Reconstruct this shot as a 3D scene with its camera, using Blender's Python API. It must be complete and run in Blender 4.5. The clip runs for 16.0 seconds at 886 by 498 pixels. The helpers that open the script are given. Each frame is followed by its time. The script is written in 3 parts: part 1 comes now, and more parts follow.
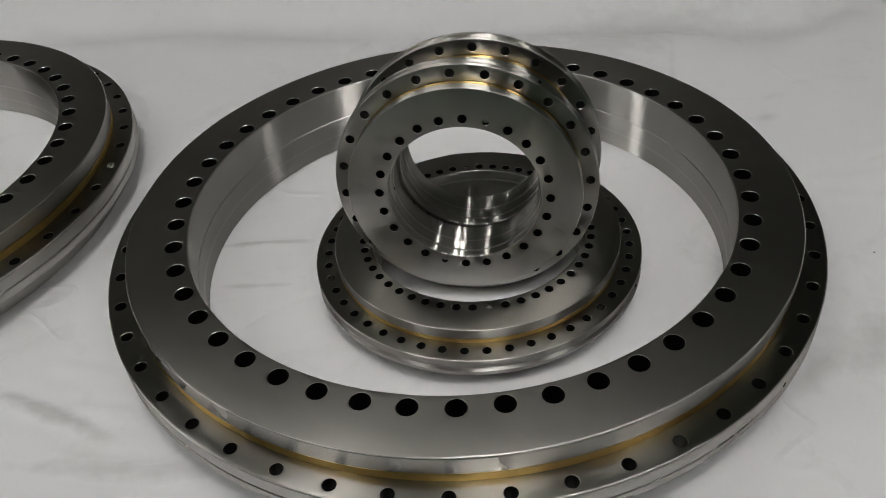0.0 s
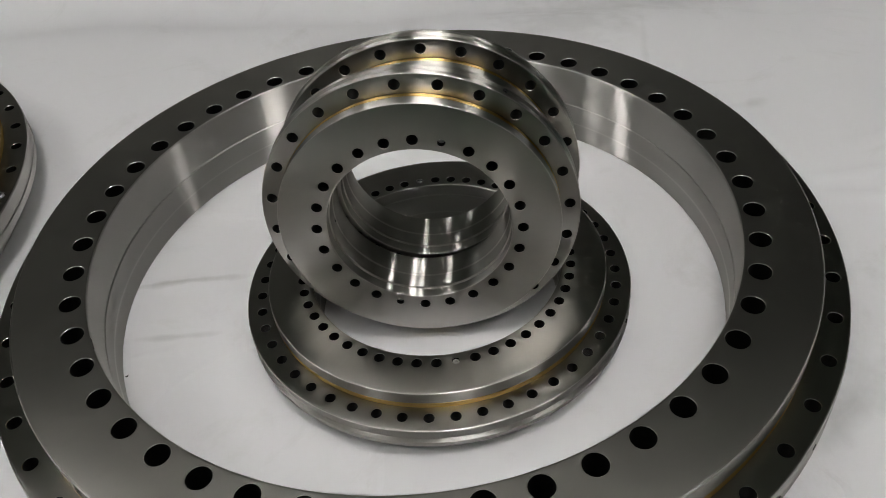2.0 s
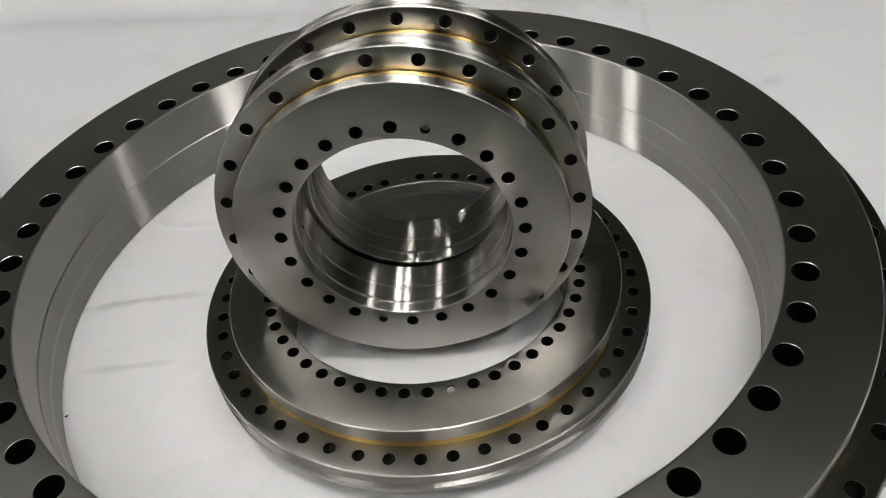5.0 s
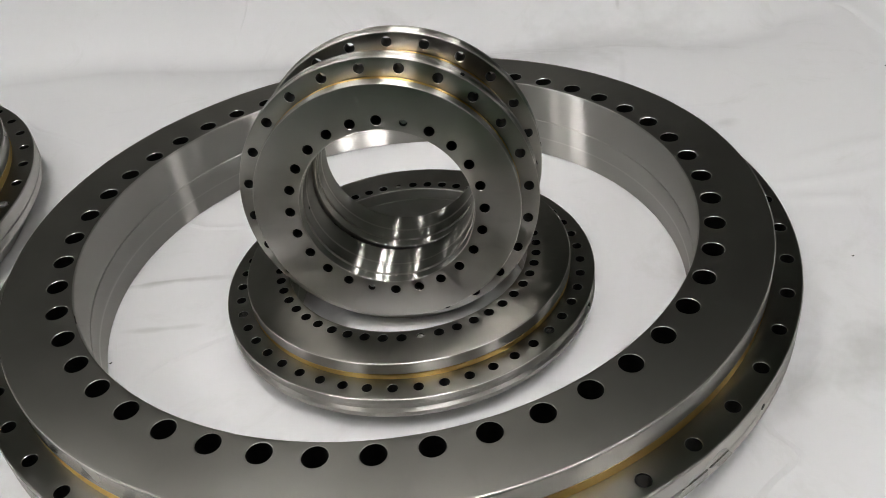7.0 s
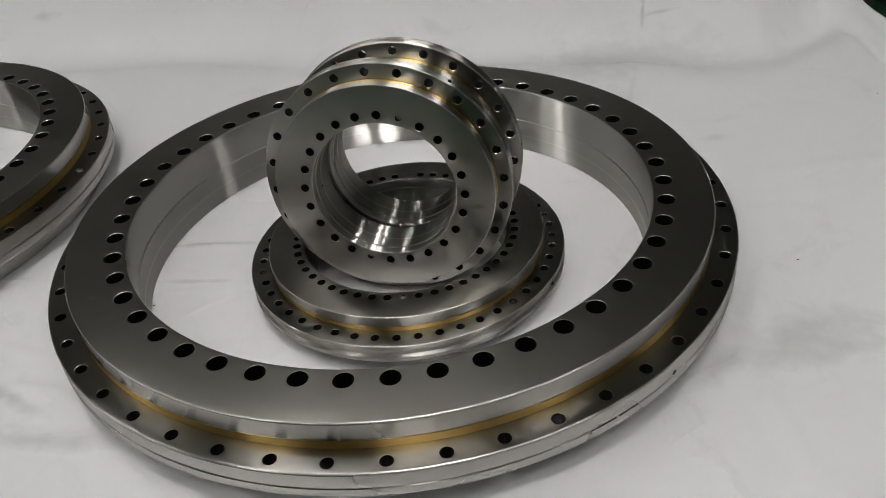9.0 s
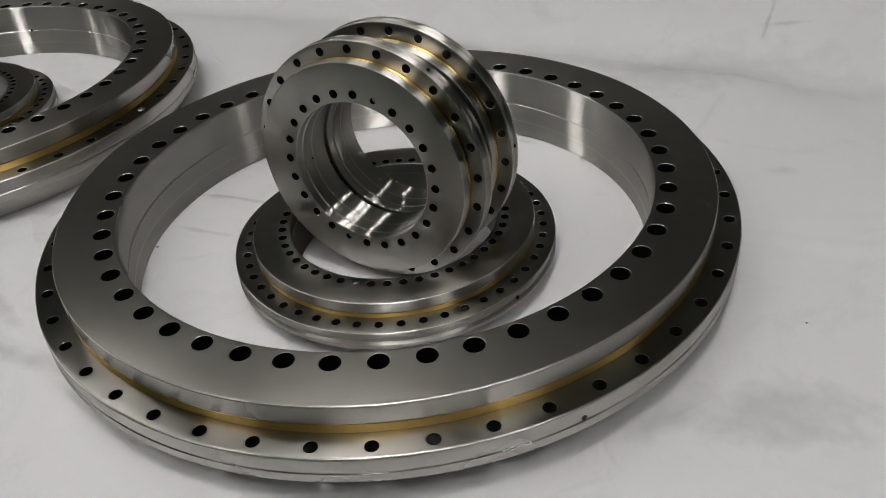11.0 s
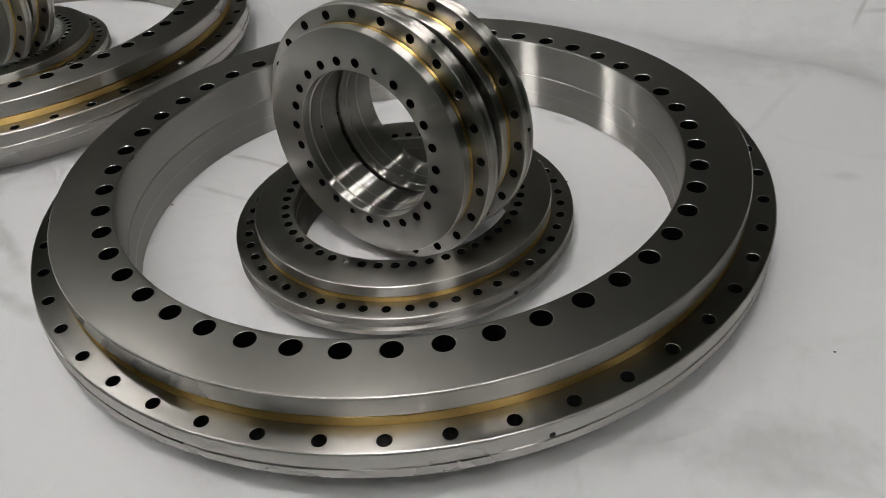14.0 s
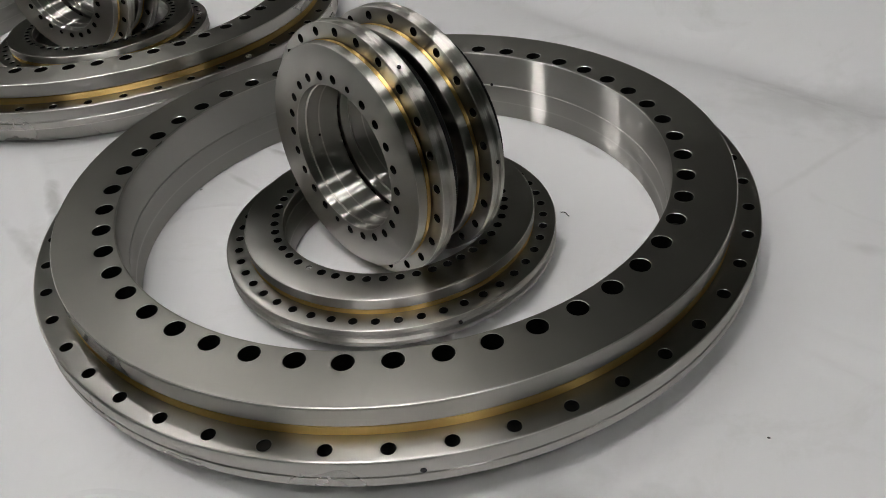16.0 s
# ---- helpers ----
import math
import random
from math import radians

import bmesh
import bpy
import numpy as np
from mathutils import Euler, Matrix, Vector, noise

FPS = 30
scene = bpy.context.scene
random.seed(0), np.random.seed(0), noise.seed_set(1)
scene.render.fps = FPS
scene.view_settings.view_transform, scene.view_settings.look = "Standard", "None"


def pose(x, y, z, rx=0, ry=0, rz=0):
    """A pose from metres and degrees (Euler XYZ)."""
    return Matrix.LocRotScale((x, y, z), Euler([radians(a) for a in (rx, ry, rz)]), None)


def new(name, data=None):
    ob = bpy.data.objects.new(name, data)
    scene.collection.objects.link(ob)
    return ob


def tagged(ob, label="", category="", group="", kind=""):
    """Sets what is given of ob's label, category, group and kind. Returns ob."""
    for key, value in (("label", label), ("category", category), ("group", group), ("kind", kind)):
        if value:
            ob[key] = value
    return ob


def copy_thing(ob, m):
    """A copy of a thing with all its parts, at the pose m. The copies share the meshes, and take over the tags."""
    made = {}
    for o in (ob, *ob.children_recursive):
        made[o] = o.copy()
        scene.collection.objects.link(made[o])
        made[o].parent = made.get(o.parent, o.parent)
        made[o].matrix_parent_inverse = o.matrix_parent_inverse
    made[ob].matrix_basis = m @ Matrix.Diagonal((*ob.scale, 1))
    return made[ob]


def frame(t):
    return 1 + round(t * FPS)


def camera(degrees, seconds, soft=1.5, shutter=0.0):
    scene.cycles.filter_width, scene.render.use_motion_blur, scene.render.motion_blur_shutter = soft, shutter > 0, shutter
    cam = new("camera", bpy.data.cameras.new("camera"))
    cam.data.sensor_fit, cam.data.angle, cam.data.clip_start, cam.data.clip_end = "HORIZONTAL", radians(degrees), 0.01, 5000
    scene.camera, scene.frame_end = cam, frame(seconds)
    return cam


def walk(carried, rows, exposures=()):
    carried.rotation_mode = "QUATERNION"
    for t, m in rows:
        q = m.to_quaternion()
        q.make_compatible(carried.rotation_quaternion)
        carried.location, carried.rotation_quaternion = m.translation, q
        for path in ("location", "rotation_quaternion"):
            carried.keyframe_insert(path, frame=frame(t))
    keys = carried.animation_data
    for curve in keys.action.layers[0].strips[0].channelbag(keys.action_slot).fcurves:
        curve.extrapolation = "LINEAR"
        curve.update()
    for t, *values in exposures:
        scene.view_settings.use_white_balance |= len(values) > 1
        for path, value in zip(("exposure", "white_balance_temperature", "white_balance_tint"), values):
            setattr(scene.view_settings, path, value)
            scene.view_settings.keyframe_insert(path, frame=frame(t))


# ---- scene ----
cam = camera(56.17, 16.0, soft=0.9)

# seconds, place in metres, pitch below the horizon, lean, heading in degrees
ROWS = (
    (0.0, -0.0166, -0.5857, 0.4823, -39.311, 4.215, -3.392),
    (0.5, -0.0195, -0.5557, 0.4809, -39.645, 4.124, -4.334),
    (1.0, -0.0137, -0.5222, 0.4711, -40.805, 4.043, -6.039),
    (1.5, -0.0087, -0.4936, 0.4626, -41.360, 4.188, -6.848),
    (2.0, -0.0070, -0.4693, 0.4509, -41.940, 4.510, -7.393),
    (2.5, -0.0081, -0.4469, 0.4411, -42.532, 4.818, -7.824),
    (3.0, -0.0058, -0.4289, 0.4307, -42.914, 4.970, -8.458),
    (3.5, -0.0042, -0.4115, 0.4193, -43.274, 5.029, -8.927),
    (4.0, -0.0007, -0.3989, 0.4031, -43.322, 5.201, -9.141),
    (4.2, -0.0029, -0.3954, 0.3980, -43.398, 5.183, -9.332),
    (6.3, -0.0028, -0.4754, 0.3987, -37.198, 5.385, -8.030),
    (6.5, 0.0033, -0.4937, 0.4011, -36.580, 5.523, -7.429),
    (7.0, 0.0195, -0.5377, 0.4101, -35.921, 5.551, -6.263),
    (7.5, 0.0354, -0.5759, 0.4186, -35.738, 5.621, -4.803),
    (8.0, 0.0466, -0.6252, 0.4281, -35.488, 5.364, -4.059),
    (8.5, 0.0639, -0.6606, 0.4415, -35.398, 5.203, -2.726),
    (8.7, 0.0707, -0.6542, 0.4451, -35.221, 5.252, -1.928),
    (9.0, 0.0801, -0.6403, 0.4490, -35.055, 5.045, -0.200),
    (9.2, 0.0901, -0.6350, 0.4477, -34.817, 5.158, 0.901),
    (11.3, 0.2736, -0.5739, 0.4331, -35.663, 4.680, 18.511),
    (11.5, 0.2872, -0.5626, 0.4339, -35.870, 4.927, 19.859),
    (12.0, 0.3100, -0.5325, 0.4243, -36.561, 4.558, 21.110),
    (12.5, 0.3230, -0.5205, 0.4208, -37.160, 4.566, 22.852),
    (13.0, 0.3217, -0.5136, 0.4196, -37.280, 4.717, 24.528),
    (13.5, 0.3058, -0.5190, 0.4207, -37.239, 4.628, 24.720),
    (14.0, 0.3043, -0.5243, 0.4165, -37.132, 4.233, 24.184),
    (14.5, 0.3490, -0.5072, 0.4207, -37.080, 4.588, 25.757),
    (15.0, 0.3911, -0.4898, 0.4230, -37.232, 5.155, 31.912),
    (15.5, 0.4062, -0.4661, 0.4268, -36.743, 5.240, 35.772),
    (16.0, 0.4323, -0.4408, 0.4267, -36.448, 4.595, 37.772),
)
walk(cam, [(t, pose(x, y, z, 90 + pitch, lean, head)) for t, x, y, z, pitch, lean, head in ROWS],
     [(0.0, 0.05), (2.0, 0.26), (3.5, 0.5), (7.0, 0.6), (8.5, 0.33), (9.0, 0.25), (16.0, 0.19)])

# ---- light ----
world = bpy.data.worlds.new("hall_air")
scene.world = world
world.use_nodes = True
world.node_tree.nodes["Background"].inputs["Color"].default_value = (0.62, 0.66, 0.62, 1)
world.node_tree.nodes["Background"].inputs["Strength"].default_value = 0.0

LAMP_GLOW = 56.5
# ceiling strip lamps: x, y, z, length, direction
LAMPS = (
    (-0.05, -0.95, 3.1, 0.6, 90),
    (0.40, -0.95, 3.1, 0.6, 90),
    (0.15, -2.00, 3.1, 0.45, 90),
    (-0.90, 0.70, 3.1, 0.25, 0),
    (1.90, -1.20, 3.1, 0.6, 90),
    (-2.85, 0.90, 3.1, 0.45, 0),
    (-1.90, -1.30, 3.1, 0.6, 90),
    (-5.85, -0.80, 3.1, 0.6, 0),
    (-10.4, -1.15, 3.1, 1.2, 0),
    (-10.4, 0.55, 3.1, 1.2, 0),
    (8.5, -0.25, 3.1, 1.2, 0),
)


# ---- materials ----
def shader(name):
    mat = bpy.data.materials.new(name)
    mat.use_nodes = True
    tree = mat.node_tree
    return mat, tree, tree.nodes["Principled BSDF"]


def node(tree, kind, **values):
    n = tree.nodes.new(kind)
    for key, value in values.items():
        n.inputs[key].default_value = value
    return n


def math_node(tree, op, a, b=None):
    n = tree.nodes.new("ShaderNodeMath")
    n.operation = op
    for i, v in enumerate((a, b)):
        if v is None:
            continue
        if isinstance(v, (int, float)):
            n.inputs[i].default_value = v
        else:
            tree.links.new(v, n.inputs[i])
    return n.outputs[0]


def ramp(tree, source, lo, hi, a, b):
    n = tree.nodes.new("ShaderNodeMapRange")
    n.inputs["From Min"].default_value, n.inputs["From Max"].default_value = lo, hi
    n.inputs["To Min"].default_value, n.inputs["To Max"].default_value = a, b
    tree.links.new(source, n.inputs["Value"])
    return n.outputs["Result"]


def turned_metal(name, colour, rough, grain=0.012, smudge=0.05, grooved=0.0, oil=False, tool=0.03, tails=False):
    """Metal turned on a lathe: fine rings round the local z axis, with faint smudges."""
    mat, tree, bsdf = shader(name)
    link = tree.links.new
    co = tree.nodes.new("ShaderNodeTexCoord")
    sep = tree.nodes.new("ShaderNodeSeparateXYZ")
    link(co.outputs["Object"], sep.inputs[0])
    x, y, z = sep.outputs
    r = math_node(tree, "SQRT", math_node(tree, "ADD", math_node(tree, "MULTIPLY", x, x), math_node(tree, "MULTIPLY", y, y)))
    ang = math_node(tree, "ARCTAN2", y, x)
    comb = tree.nodes.new("ShaderNodeCombineXYZ")
    link(math_node(tree, "MULTIPLY", r, 2600.0), comb.inputs[0])
    link(math_node(tree, "MULTIPLY", z, 2600.0), comb.inputs[1])
    link(math_node(tree, "MULTIPLY", math_node(tree, "ABSOLUTE", ang), 0.3), comb.inputs[2])
    rings = node(tree, "ShaderNodeTexNoise", Scale=1.0, Detail=2.0)
    link(comb.outputs[0], rings.inputs["Vector"])
    blot = node(tree, "ShaderNodeTexNoise", Scale=22.0, Detail=5.0, Roughness=0.6)
    link(co.outputs["Object"], blot.inputs["Vector"])
    wide = node(tree, "ShaderNodeTexNoise", Scale=5.0, Detail=2.0)
    link(co.outputs["Object"], wide.inputs["Vector"])
    a = ramp(tree, rings.outputs["Fac"], 0.3, 0.7, -grain, grain)
    b = ramp(tree, blot.outputs["Fac"], 0.45, 0.75, 0.0, smudge)
    c = ramp(tree, wide.outputs["Fac"], 0.3, 0.7, -0.03, 0.03)
    total = math_node(tree, "ADD", math_node(tree, "ADD", a, b), math_node(tree, "ADD", c, rough))
    if oil:
        # drying oil: ragged glossy patches, thickest towards one side of the ring
        drops = node(tree, "ShaderNodeTexNoise", Scale=45.0, Detail=4.0, Roughness=0.6)
        link(co.outputs["Object"], drops.inputs["Vector"])
        side = ramp(tree, math_node(tree, "COSINE", math_node(tree, "ADD", ang, 1.35)), 0.80, 1.0, 0.0, 0.14)
        wet = ramp(tree, math_node(tree, "ADD", drops.outputs["Fac"], side), 0.66, 0.76, 0.0, 1.0)
        total = math_node(tree, "ADD", total, math_node(tree, "MULTIPLY", wet, 0.07))
        bead = node(tree, "ShaderNodeBump", Strength=0.15, Distance=0.0005)
        link(ramp(tree, math_node(tree, "ADD", drops.outputs["Fac"], side), 0.64, 0.80, 0.0, 1.0), bead.inputs["Height"])
    link(total, bsdf.inputs["Roughness"])
    tone = tree.nodes.new("ShaderNodeMix")
    tone.data_type = "RGBA"
    tone.inputs["A"].default_value = (*colour, 1)
    tone.inputs["B"].default_value = (*[v * 0.86 for v in colour], 1)
    link(ramp(tree, wide.outputs["Fac"], 0.35, 0.7, 0.0, 1.0), tone.inputs["Factor"])
    link(tone.outputs["Result"], bsdf.inputs["Base Color"])
    bsdf.inputs["Metallic"].default_value = 1.0
    tan = tree.nodes.new("ShaderNodeTangent")
    tan.direction_type, tan.axis = "RADIAL", "Z"
    # tool marks: shallow rings of uneven depth
    lines = tree.nodes.new("ShaderNodeCombineXYZ")
    link(math_node(tree, "MULTIPLY", r, 700.0), lines.inputs[0])
    link(math_node(tree, "MULTIPLY", z, 1100.0), lines.inputs[1])
    link(math_node(tree, "MULTIPLY", math_node(tree, "ABSOLUTE", ang), 0.2), lines.inputs[2])
    marks = node(tree, "ShaderNodeTexNoise", Scale=1.0, Detail=3.0, Roughness=0.65)
    link(lines.outputs[0], marks.inputs["Vector"])
    cuts = node(tree, "ShaderNodeBump", Strength=tool, Distance=0.0004)
    link(marks.outputs["Fac"], cuts.inputs["Height"])
    if oil:
        link(bead.outputs[0], cuts.inputs["Normal"])
    link(cuts.outputs[0], bsdf.inputs["Normal"])
    if grooved:
        gloss = tree.nodes.new("ShaderNodeBsdfAnisotropic")
        gloss.distribution = "MULTI_GGX" if tails else "BECKMANN"
        gloss.inputs["Anisotropy"].default_value = grooved
        link(total, gloss.inputs["Roughness"])
        link(tone.outputs["Result"], gloss.inputs["Color"])
        link(tan.outputs[0], gloss.inputs["Tangent"])
        if tool or oil:
            link(cuts.outputs[0], gloss.inputs["Normal"])
        link(gloss.outputs[0], tree.nodes["Material Output"].inputs["Surface"])
    return mat


def plain(name, colour, rough, metal=0.0, vary=0.15, scale=30.0, bump=0.0):
    mat, tree, bsdf = shader(name)
    link = tree.links.new
    co = tree.nodes.new("ShaderNodeTexCoord")
    n = node(tree, "ShaderNodeTexNoise", Scale=scale, Detail=5.0)
    link(co.outputs["Object"], n.inputs["Vector"])
    tone = tree.nodes.new("ShaderNodeMix")
    tone.data_type = "RGBA"
    tone.inputs["A"].default_value = (*[v * (1 - vary) for v in colour], 1)
    tone.inputs["B"].default_value = (*[min(1, v * (1 + vary)) for v in colour], 1)
    link(n.outputs["Fac"], tone.inputs["Factor"])
    link(tone.outputs["Result"], bsdf.inputs["Base Color"])
    bsdf.inputs["Roughness"].default_value = rough
    bsdf.inputs["Metallic"].default_value = metal
    if bump:
        bp = node(tree, "ShaderNodeBump", Strength=bump, Distance=0.002)
        link(n.outputs["Fac"], bp.inputs["Height"])
        link(bp.outputs[0], bsdf.inputs["Normal"])
    return mat


STEEL_COLOUR = (0.420, 0.406, 0.378)
STEEL = turned_metal("turned_steel", (0.50, 0.485, 0.455), 0.27, 0.0, 0.01, grooved=0.7, tool=0.0)
FACED = turned_metal("faced_steel", (0.360, 0.348, 0.323), 0.37, 0.0, 0.03, grooved=0.3, tool=0.0, tails=True)
LEDGE = turned_metal("ground_ledge_steel", STEEL_COLOUR, 0.32, 0.0, 0.03, grooved=0.35, tool=0.0)
GROUND_LEDGE = turned_metal("oiled_ledge_steel", STEEL_COLOUR, 0.30, 0.0, 0.03, grooved=0.1, oil=True, tool=0.0)
BORED = turned_metal("bored_steel", (0.58, 0.565, 0.535), 0.35, 0.006, 0.01, grooved=0.86, tool=0.04)
REAMED = turned_metal("reamed_steel", (0.47, 0.457, 0.432), 0.33, 0.0, 0.01, grooved=0.84, tool=0.02)
GROUND = turned_metal("ground_steel", (0.50, 0.485, 0.455), 0.42, 0.006, 0.01, grooved=0.74, tool=0.02)
HONED = turned_metal("honed_steel", (0.58, 0.565, 0.535), 0.34, 0.0, 0.01, grooved=0.84, tool=0.03)
TURNED_LEDGE = turned_metal("turned_ledge_steel", (0.50, 0.485, 0.455), 0.31, 0.0, 0.02, grooved=0.5, tool=0.0)
LAPPED = turned_metal("lapped_steel", (0.52, 0.505, 0.475), 0.38, 0.0, 0.02, grooved=0.2, tool=0.0)
OILED = turned_metal("oil_smeared_steel", (0.44, 0.425, 0.398), 0.31, 0.0, 0.02, grooved=0.1, oil=True, tool=0.0)
# broken edges in lighter steel: part of their highlight is put into the colour
EDGE_GLINT = turned_metal("edge_glint_steel", (0.66, 0.645, 0.61), 0.30, 0.0, 0.0, tool=0.0)
# near-black puts the shade inside the bolt holes into their walls' colour
HOLE_SHADE = turned_metal("shaded_hole_steel", (0.03, 0.029, 0.027), 0.5)
BRASS = turned_metal("turned_brass", (0.76, 0.53, 0.20), 0.42, 0.0, 0.01, grooved=0.72, tool=0.0)
# black washers hold the shade of the gap behind each small bearing
GAP_SHADE = plain("gap_shade_steel", (0.03, 0.03, 0.03), 0.5, 1.0)
DULL = plain("blackened_steel", (0.10, 0.10, 0.095), 0.45, 1.0)
# thread steel darkened in its colour for the shade down the jacking holes
THREAD_SHADE = plain("shaded_thread_steel", (0.045, 0.043, 0.04), 0.5, 1.0)
SCREW = plain("screw_steel", (0.55, 0.55, 0.53), 0.4, 1.0)


# stains, and crease shade put into the colour: middle, half length and width, direction, depth of tone
SHEET_MARKS = (
    (0.275, 0.300, 0.110, 0.004, 75, 0.10), (0.341, 0.563, 0.035, 0.003, 78, 0.35), (0.366, 0.552, 0.030, 0.004, 0, 0.25),
    (0.328, -0.154, 0.050, 0.030, 20, 0.30), (0.259, -0.173, 0.040, 0.012, 35, 0.25), (0.216, 0.391, 0.080, 0.050, 10, 0.20),
    (0.300, 0.467, 0.120, 0.060, 0, 0.20), (0.345, 0.182, 0.018, 0.008, 20, 0.18), (-0.640, 0.755, 0.025, 0.012, 0, 0.25), (-0.505, 0.420, 0.022, 0.003, -35, 0.45),
    (-0.190, 0.040, 0.050, 0.004, -2, 0.40), (-0.188, -0.020, 0.030, 0.003, -5, 0.25), (-0.333, -0.150, 0.060, 0.007, -27, 0.35),
    (-0.270, -0.210, 0.060, 0.007, -10, 0.30), (0.080, 0.205, 0.020, 0.006, -20, 0.25),
)


def cloth_material():
    mat, tree, bsdf = shader("white_cloth")
    link = tree.links.new
    co = tree.nodes.new("ShaderNodeTexCoord")
    wide = node(tree, "ShaderNodeTexNoise", Scale=2.6, Detail=4.0, Distortion=0.8)
    link(co.outputs["Object"], wide.inputs["Vector"])
    fine = node(tree, "ShaderNodeTexNoise", Scale=900.0, Detail=2.0)
    link(co.outputs["Object"], fine.inputs["Vector"])
    soil = node(tree, "ShaderNodeTexNoise", Scale=7.0, Detail=6.0, Roughness=0.7, Distortion=1.5)
    link(co.outputs["Object"], soil.inputs["Vector"])
    tone = tree.nodes.new("ShaderNodeMix")
    tone.data_type = "RGBA"
    tone.inputs["A"].default_value = (0.73, 0.73, 0.745, 1)
    tone.inputs["B"].default_value = (0.60, 0.60, 0.595, 1)
    link(ramp(tree, soil.outputs["Fac"], 0.56, 0.80, 0.0, 0.8), tone.inputs["Factor"])
    # each mark is a ragged soft smear
    ragged = node(tree, "ShaderNodeTexNoise", Scale=38.0, Detail=4.0)
    link(co.outputs["Object"], ragged.inputs["Vector"])
    mark = None
    for x, y, along, across, turn, deep in SHEET_MARKS:
        place = tree.nodes.new("ShaderNodeMapping")
        place.vector_type = "TEXTURE"
        place.inputs["Location"].default_value = (x, y, 0)
        place.inputs["Rotation"].default_value = (0, 0, radians(turn))
        place.inputs["Scale"].default_value = (along, across, 10)
        link(co.outputs["Object"], place.inputs["Vector"])
        far_out = tree.nodes.new("ShaderNodeVectorMath")
        far_out.operation = "LENGTH"
        link(place.outputs[0], far_out.inputs[0])
        d = math_node(tree, "ADD", far_out.outputs["Value"], ramp(tree, ragged.outputs["Fac"], 0.3, 0.7, -0.45, 0.45))
        m = ramp(tree, d, 0.2, 1.3, deep, 0.0)
        mark = m if mark is None else math_node(tree, "MAXIMUM", mark, m)
    marked = tree.nodes.new("ShaderNodeMix")
    marked.data_type = "RGBA"
    link(mark, marked.inputs["Factor"])
    link(tone.outputs["Result"], marked.inputs["A"])
    marked.inputs["B"].default_value = (0.20, 0.20, 0.18, 1)
    link(marked.outputs["Result"], bsdf.inputs["Base Color"])
    bsdf.inputs["Roughness"].default_value = 0.62
    b1 = node(tree, "ShaderNodeBump", Strength=0.25, Distance=0.012)
    link(wide.outputs["Fac"], b1.inputs["Height"])
    b2 = node(tree, "ShaderNodeBump", Strength=0.15, Distance=0.0003)
    link(fine.outputs["Fac"], b2.inputs["Height"])
    # fine pressed wrinkles here and there
    fold_noise = node(tree, "ShaderNodeTexNoise", Scale=3.2, Detail=2.0, Distortion=0.7)
    link(co.outputs["Object"], fold_noise.inputs["Vector"])
    off = math_node(tree, "ABSOLUTE", math_node(tree, "SUBTRACT", fold_noise.outputs["Fac"], 0.5))
    ridge = ramp(tree, off, 0.0, 0.014, 1.0, 0.0)
    some = ramp(tree, wide.outputs["Fac"], 0.48, 0.62, 0.0, 1.0)
    b3 = node(tree, "ShaderNodeBump", Strength=0.35, Distance=0.004)
    link(math_node(tree, "MULTIPLY", ridge, some), b3.inputs["Height"])
    link(b1.outputs[0], b3.inputs["Normal"])
    link(b3.outputs[0], b2.inputs["Normal"])
    link(b2.outputs[0], bsdf.inputs["Normal"])
    return mat


CLOTH = cloth_material()
GREEN_FLOOR = plain("green_floor_paint", (0.028, 0.090, 0.042), 0.35, vary=0.25, scale=3.0)
WALL_PAINT = plain("hall_wall_paint", (0.40, 0.40, 0.385), 0.7, scale=2.0)
GREY_WALL = plain("grey_wall_paint", (0.15, 0.15, 0.14), 0.7, scale=2.0)
DARK_WALL = plain("dark_wall_paint", (0.10, 0.11, 0.10), 0.7, scale=2.0)
ROOF_SHEET = plain("roof_sheet", (0.36, 0.36, 0.335), 0.6, scale=2.0)
BOARD = plain("table_board", (0.32, 0.25, 0.17), 0.6, scale=12.0)
LAMP_CASE = plain("lamp_case_white", (0.7, 0.7, 0.7), 0.4)


def glow(name, colour, strength):
    mat, tree, bsdf = shader(name)
    bsdf.inputs["Base Color"].default_value = (0.8, 0.8, 0.8, 1)
    bsdf.inputs["Emission Color"].default_value = (*colour, 1)
    bsdf.inputs["Emission Strength"].default_value = strength
    return mat


TUBE = glow("lamp_tube", (1.0, 0.975, 0.955), LAMP_GLOW)


# ---- building helpers ----
def mesh_from(name, verts, faces, material, sharp=35):
    me = bpy.data.meshes.new(name)
    me.from_pydata(verts, [], faces)
    me.validate()
    bm = bmesh.new()
    bm.from_mesh(me)
    bmesh.ops.recalc_face_normals(bm, faces=bm.faces[:])
    bm.to_mesh(me)
    bm.free()
    me.polygons.foreach_set("use_smooth", [True] * len(me.polygons))
    me.set_sharp_from_angle(angle=radians(sharp))
    me.materials.append(material)
    return me


def part(name, me, parent, label="", m=None):
    ob = new(name, me)
    ob.parent = parent
    if m is not None:
        ob.matrix_basis = m
    if label:
        ob["label"] = label
    return ob


def box_mesh(name, size, material, bevel=0.0):
    bm = bmesh.new()
    bmesh.ops.create_cube(bm, size=1.0)
    bmesh.ops.scale(bm, vec=size, verts=bm.verts[:])
    if bevel:
        bmesh.ops.bevel(bm, geom=bm.edges[:], offset=bevel, segments=2, affect="EDGES")
    me = bpy.data.meshes.new(name)
    bm.to_mesh(me)
    bm.free()
    me.materials.append(material)
    return me


